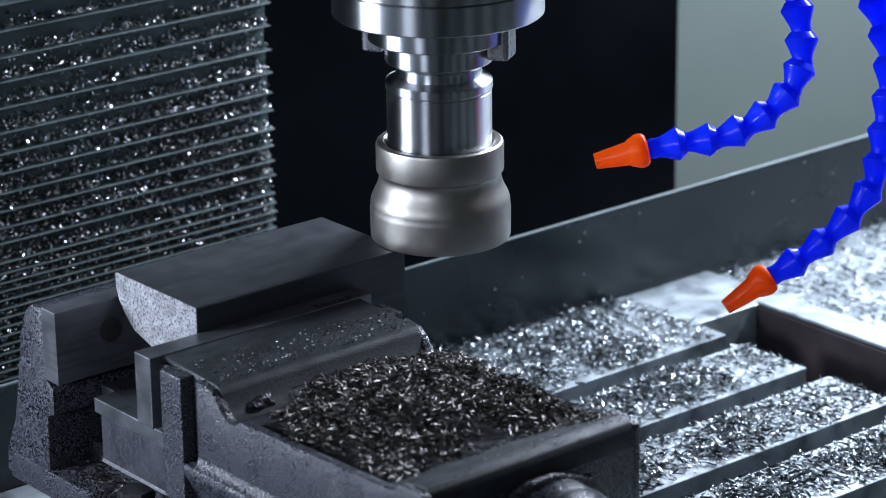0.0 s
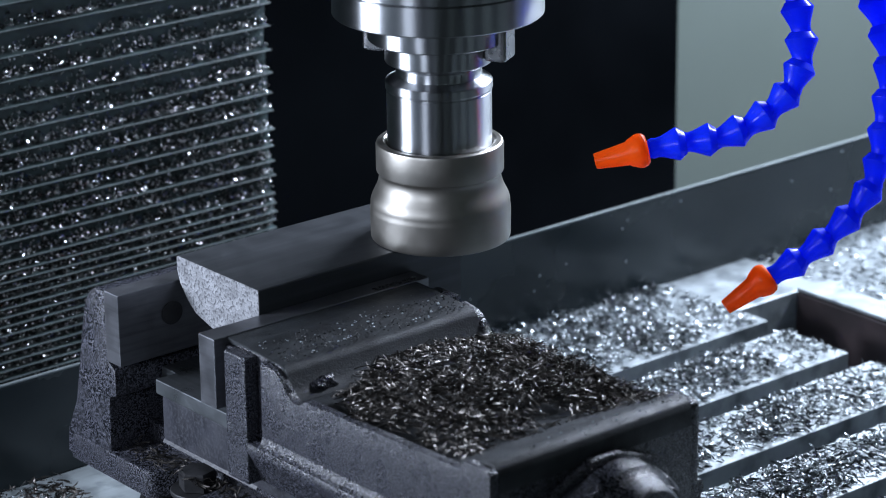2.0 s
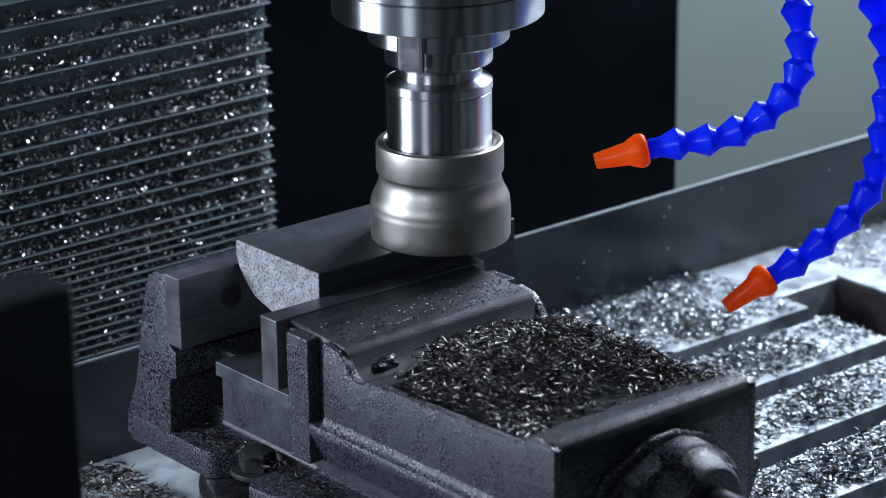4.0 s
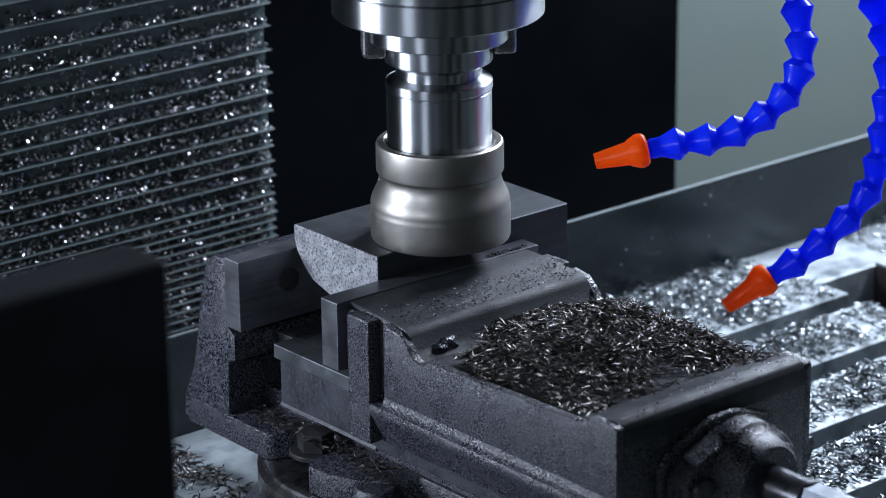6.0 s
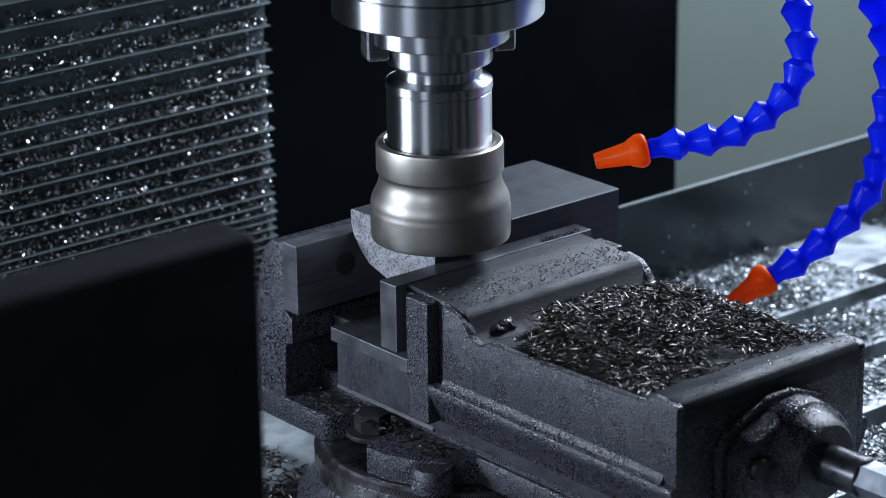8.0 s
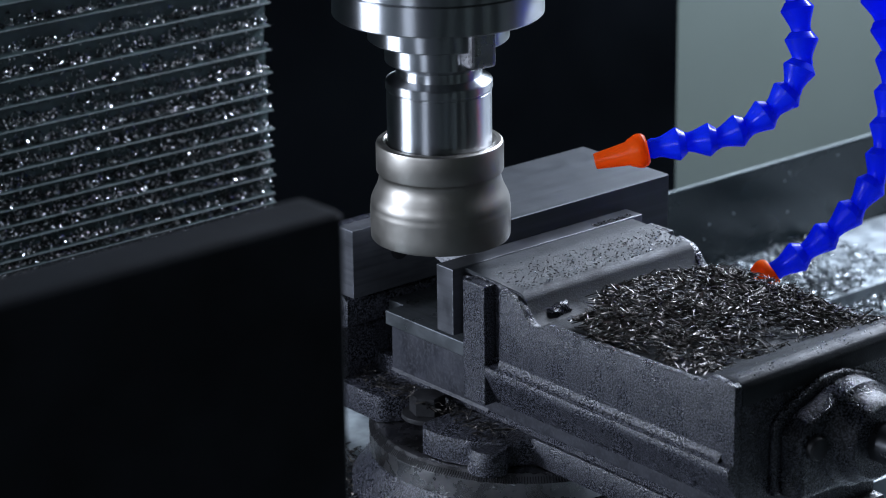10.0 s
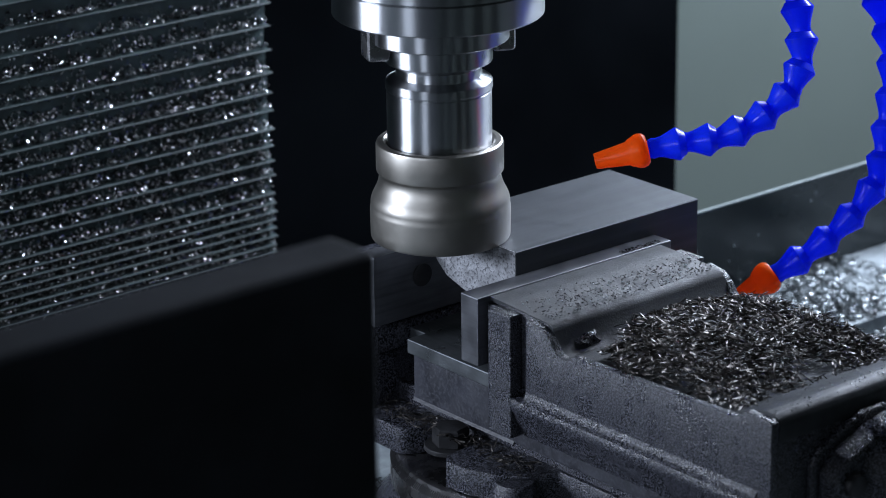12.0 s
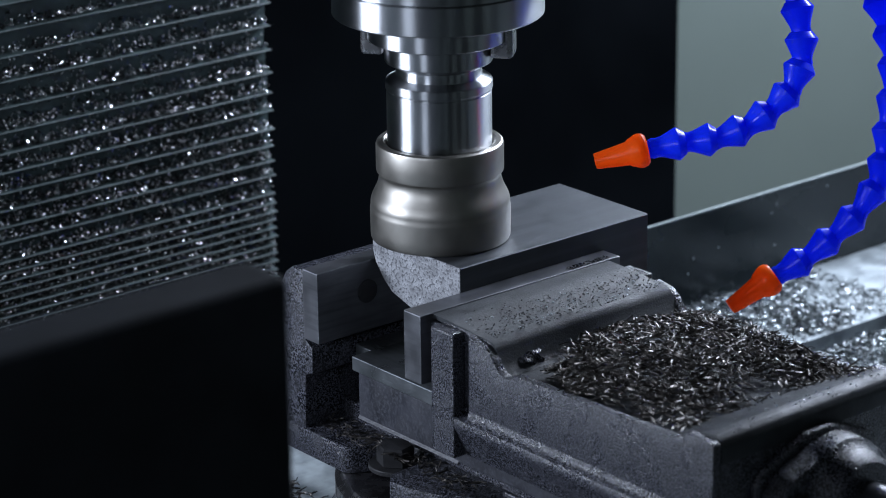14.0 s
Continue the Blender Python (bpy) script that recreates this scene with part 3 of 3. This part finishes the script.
        washer = part("washer", lathe([(0.004, 0.0565), (0.0152, 0.0565), (0.0157, 0.0570), (0.0157, 0.0589), (0.0153, 0.0594), (0.004, 0.0594)], 32, pose(x, 0.0215, 0)), OXIDE, bolt, smooth=30)
    return t


MOVERS.append(vise())


def workpiece():
    t = thing("iron_block", "dark milled iron block with a rough pale sawn end", "workpiece")
    prof = [(-0.0058, 0.1380), (-0.0058, 0.1775), (-0.0052, 0.1781), (0.0715, 0.1781), (0.0720, 0.1776), (0.0720, 0.1700), (0.0695, 0.1628), (0.0630, 0.1545),
            (0.0550, 0.1482), (0.0430, 0.1445), (0.0360, 0.1425), (0.0300, 0.1380)]
    part("block", extrude_yz(prof, -0.1762, -0.0318), WORK, t)
    part("end_face", extrude_yz([(y * 0.998 + 0.00005, z - 0.0001) for y, z in prof], -0.1770, -0.1763), SAWN, t, "rough speckled pale end face")
    return t


MOVERS.append(workpiece())


# ---- chips on the vise and the table ----
def pile_height(x, y):
    u, w = (x + 0.130) / 0.068, (y + 0.140) / 0.070
    return 0.0100 * max(0.0, 1 - u * u * 0.8 - w * w) + 0.003 * noise.noise((x * 60, y * 60, 1.0))


def vise_chips():
    rng = random.Random(11)
    spots = []
    while len(spots) < 3900:
        x, y = rng.uniform(-0.208, -0.072), rng.uniform(-0.222, -0.078)
        u, w = (x + 0.130) / 0.070, (y + 0.143) / 0.073
        if x < -0.172 and y > -0.098:
            continue
        if rng.random() < 1.25 - (u * u * 0.8 + w * w) * 0.9 + 1.3 * noise.noise((x * 34, y * 34, 3)):
            spots.append((x, y, 0.1505 + pile_height(x, y) * rng.random() ** 0.5))
    # a thin drift along the far side wall
    for _ in range(420):
        x, y = -0.079 - 0.022 * rng.random() ** 1.5, rng.uniform(-0.226, -0.10)
        spots.append((x, y, 0.1495 + max(0.0, (-0.207 - y) * 0.35) + 0.003 * rng.random()))
    return spread_chips("vise_chips", spots, 12, (0.0050, 0.0112), (0.00036, 0.00068), CHIP_DARK, "heap of dark needle-like steel chips on the vise", 0.22, 0.16)


MOVERS.append(vise_chips())


def jaw_dust():
    rng = random.Random(15)
    spots = [(rng.uniform(-0.206, -0.078), -0.031 - 0.039 * rng.random() ** 0.8, 0.1624) for _ in range(700)]
    spots += [(rng.uniform(-0.206, -0.078), rng.uniform(-0.243, -0.222), 0.1600) for _ in range(60)]
    spots += [(-0.075 - 0.03 * rng.random(), -0.0195 + 0.004 * rng.random(), 0.1643) for _ in range(120)]
    return spread_chips("jaw_dust", spots, 16, (0.0005, 0.0018), (0.0002, 0.0005), CHIP_BLACK, "fine metal grit on the oily jaw top", 0.4, 0.5)


MOVERS.append(jaw_dust())


def table_chips():
    rng = random.Random(21)
    spots = []
    while len(spots) < 16300:
        x, y = rng.uniform(-0.05, 0.336), rng.uniform(-0.20, 0.204)
        slot = any(a < y < b for a, b in ((0.082, 0.102), (0.002, 0.022), (-0.077, -0.057), (-0.156, -0.136)))
        if slot:
            continue
        edge = min(abs(y - e) for e in (0.102, 0.082, 0.022, 0.002, -0.057, -0.077, -0.136, -0.156))
        p = min(1.0, edge / 0.010) * (0.75 + 0.9 * noise.noise((x * 22, y * 22, 7)))
        if x > 0.29:
            p *= 0.5
        if rng.random() < p:
            spots.append((x, y, 0.0008 + rng.random() ** 2 * 0.006 * max(0, p)))
    for _ in range(5200):
        spots.append((rng.uniform(0.43, 0.85), rng.uniform(-0.15, 0.204), -0.005 + rng.random() * 0.003))
    for _ in range(600):
        spots.append((rng.uniform(-0.42, -0.2), rng.uniform(-0.1, 0.19), 0.001 + rng.random() * 0.004))
    return spread_chips("table_chips", spots, 22, (0.003, 0.0085), (0.0005, 0.0011), CHIP, "bright needle-like steel chips scattered over the table", 0.25, 0.3)


MOVERS.append(table_chips())


def shade_chips():
    """Dark chips in drifts on the shaded side of the table, beside the vise; their dark colour stands in for the shade.
    """
    rng = random.Random(51)
    spots = []
    while len(spots) < 9000:
        x, y = rng.uniform(-0.44, -0.19), rng.uniform(-0.16, 0.204)
        if rng.random() < 0.75 + 1.3 * noise.noise((x * 16, y * 16, 4)):
            spots.append((x, y, 0.0008 + rng.random() ** 2 * 0.006))
    return spread_chips("shade_chips", spots, 52, (0.003, 0.0085), (0.0005, 0.0010), CHIP_DARK, "dark steel chips drifted beside the vise, standing in for shade", 0.3, 0.4)


MOVERS.append(shade_chips())


def coolant_drops():
    """Beads of coolant standing on the jaw top, the front ramp and the splash plate."""
    rng = random.Random(41)
    bm = bmesh.new()

    def bead(p, r, up):
        made = bmesh.ops.create_icosphere(bm, subdivisions=1, radius=r)["verts"]
        for v in made:
            v.co = Vector(p) + v.co - Vector(up) * (v.co.dot(Vector(up)) * 0.5)
    for _ in range(90):
        bead((rng.uniform(-0.205, -0.080), rng.uniform(-0.069, -0.032), 0.1626), rng.uniform(0.0003, 0.0009), (0, 0, 1))
    for _ in range(30):
        bead((rng.uniform(-0.200, -0.085), rng.uniform(-0.238, -0.231), 0.1599), rng.uniform(0.0003, 0.0008), (0, 0, 1))
    for _ in range(14):
        bead((rng.uniform(0.10, 0.60), 0.2068, rng.uniform(0.02, 0.064)), rng.uniform(0.0004, 0.0011), (0, 1, 0))
    return tagged(part("coolant_drops", bm, DROP, smooth=80), "small clear coolant drops on the vise and plate", "drops", kind="stuff")


MOVERS.append(coolant_drops())


def flange_chips():
    rng = random.Random(31)
    spots = []
    for _ in range(230):
        spots.append((rng.uniform(-0.214, -0.198), rng.uniform(-0.05, 0.085), 0.0645 + rng.random() * 0.004))
    return spread_chips("flange_chips", spots, 32, (0.003, 0.009), (0.0003, 0.0006), CHIP_DARK, "small steel chips lying on the vise base", 0.3, 0.6)


MOVERS.append(flange_chips())


def motions():
    table_rows = [(0.0, 0.0, 0.0), (3.0, 0.0624, 0.0), (5.5, 0.1147, 0.0), (6.5, 0.1358, 0.0), (7.5, 0.1569, 0.0), (8.2, 0.1716, 0.0), (8.9, 0.1862, 0.0), (9.6, 0.2008, 0.0),
                  (10.1, 0.2115, 0.0), (10.3, 0.2155, 0.0), (10.4, 0.2166, -0.0025), (10.5, 0.2166, -0.0179), (10.6, 0.2166, -0.0330), (10.7, 0.2160, -0.0445), (10.8, 0.2140, -0.0460),
                  (11.0, 0.2098, -0.0460), (11.5, 0.1993, -0.0460), (12.0, 0.1887, -0.0460), (12.5, 0.1787, -0.0460), (13.0, 0.1683, -0.0460), (14.0, 0.1472, -0.0462)]
    for ob in MOVERS:
        walk(ob, [(t, pose(x, y, 0)) for t, x, y in table_rows])
    # the spindle turns without rest; how far its keys stand towards the viewer at known moments
    stands = [(0.0, 18), (0.5, 26), (1.0, -10), (1.5, 18), (2.0, 22), (2.5, -8), (3.0, -5), (5.5, 16), (6.0, -6), (6.5, -9), (7.0, 16), (7.5, 26), (8.0, -15),
              (10.5, 26), (11.0, 14), (11.5, -4), (12.0, -16), (12.5, 14), (13.0, 27), (13.5, -10), (14.0, 10)]
    spin, angle = [(0.0, pose(0, 0, 0, 0, 0, -39.7 - 18))], 18.0
    for (ta, fa), (tb, fb) in zip(stands, stands[1:]):
        n = round((tb - ta) * 6)
        usual = 55.0 * n
        turn = (fb - fa) % 180
        turn += 180 * round((usual - turn) / 180)
        for k in range(1, n + 1):
            spin.append((ta + (tb - ta) * k / n, pose(0, 0, 0, 0, 0, -39.7 - angle - turn * k / n)))
        angle += turn
    walk(TOOL, spin)
    # the low hose is nudged aside by the heap of chips
    side = Vector((0.769, -0.639, 0.0)) * 0.000337
    nudge = [(0.0, 0, 0), (8.2, 0, 0), (9.6, 2, 4), (10.3, 8, 12), (10.5, 14, 12), (10.8, 26, 9), (11.1, 24, 8), (11.5, 8, 6), (12.0, 6, 4), (12.5, 7, 3), (14.0, 8, 0)]
    walk(HOSE_LOWER, [(t, pose(side.x * a, side.y * a, 0.000337 * b)) for t, a, b in nudge])


motions()
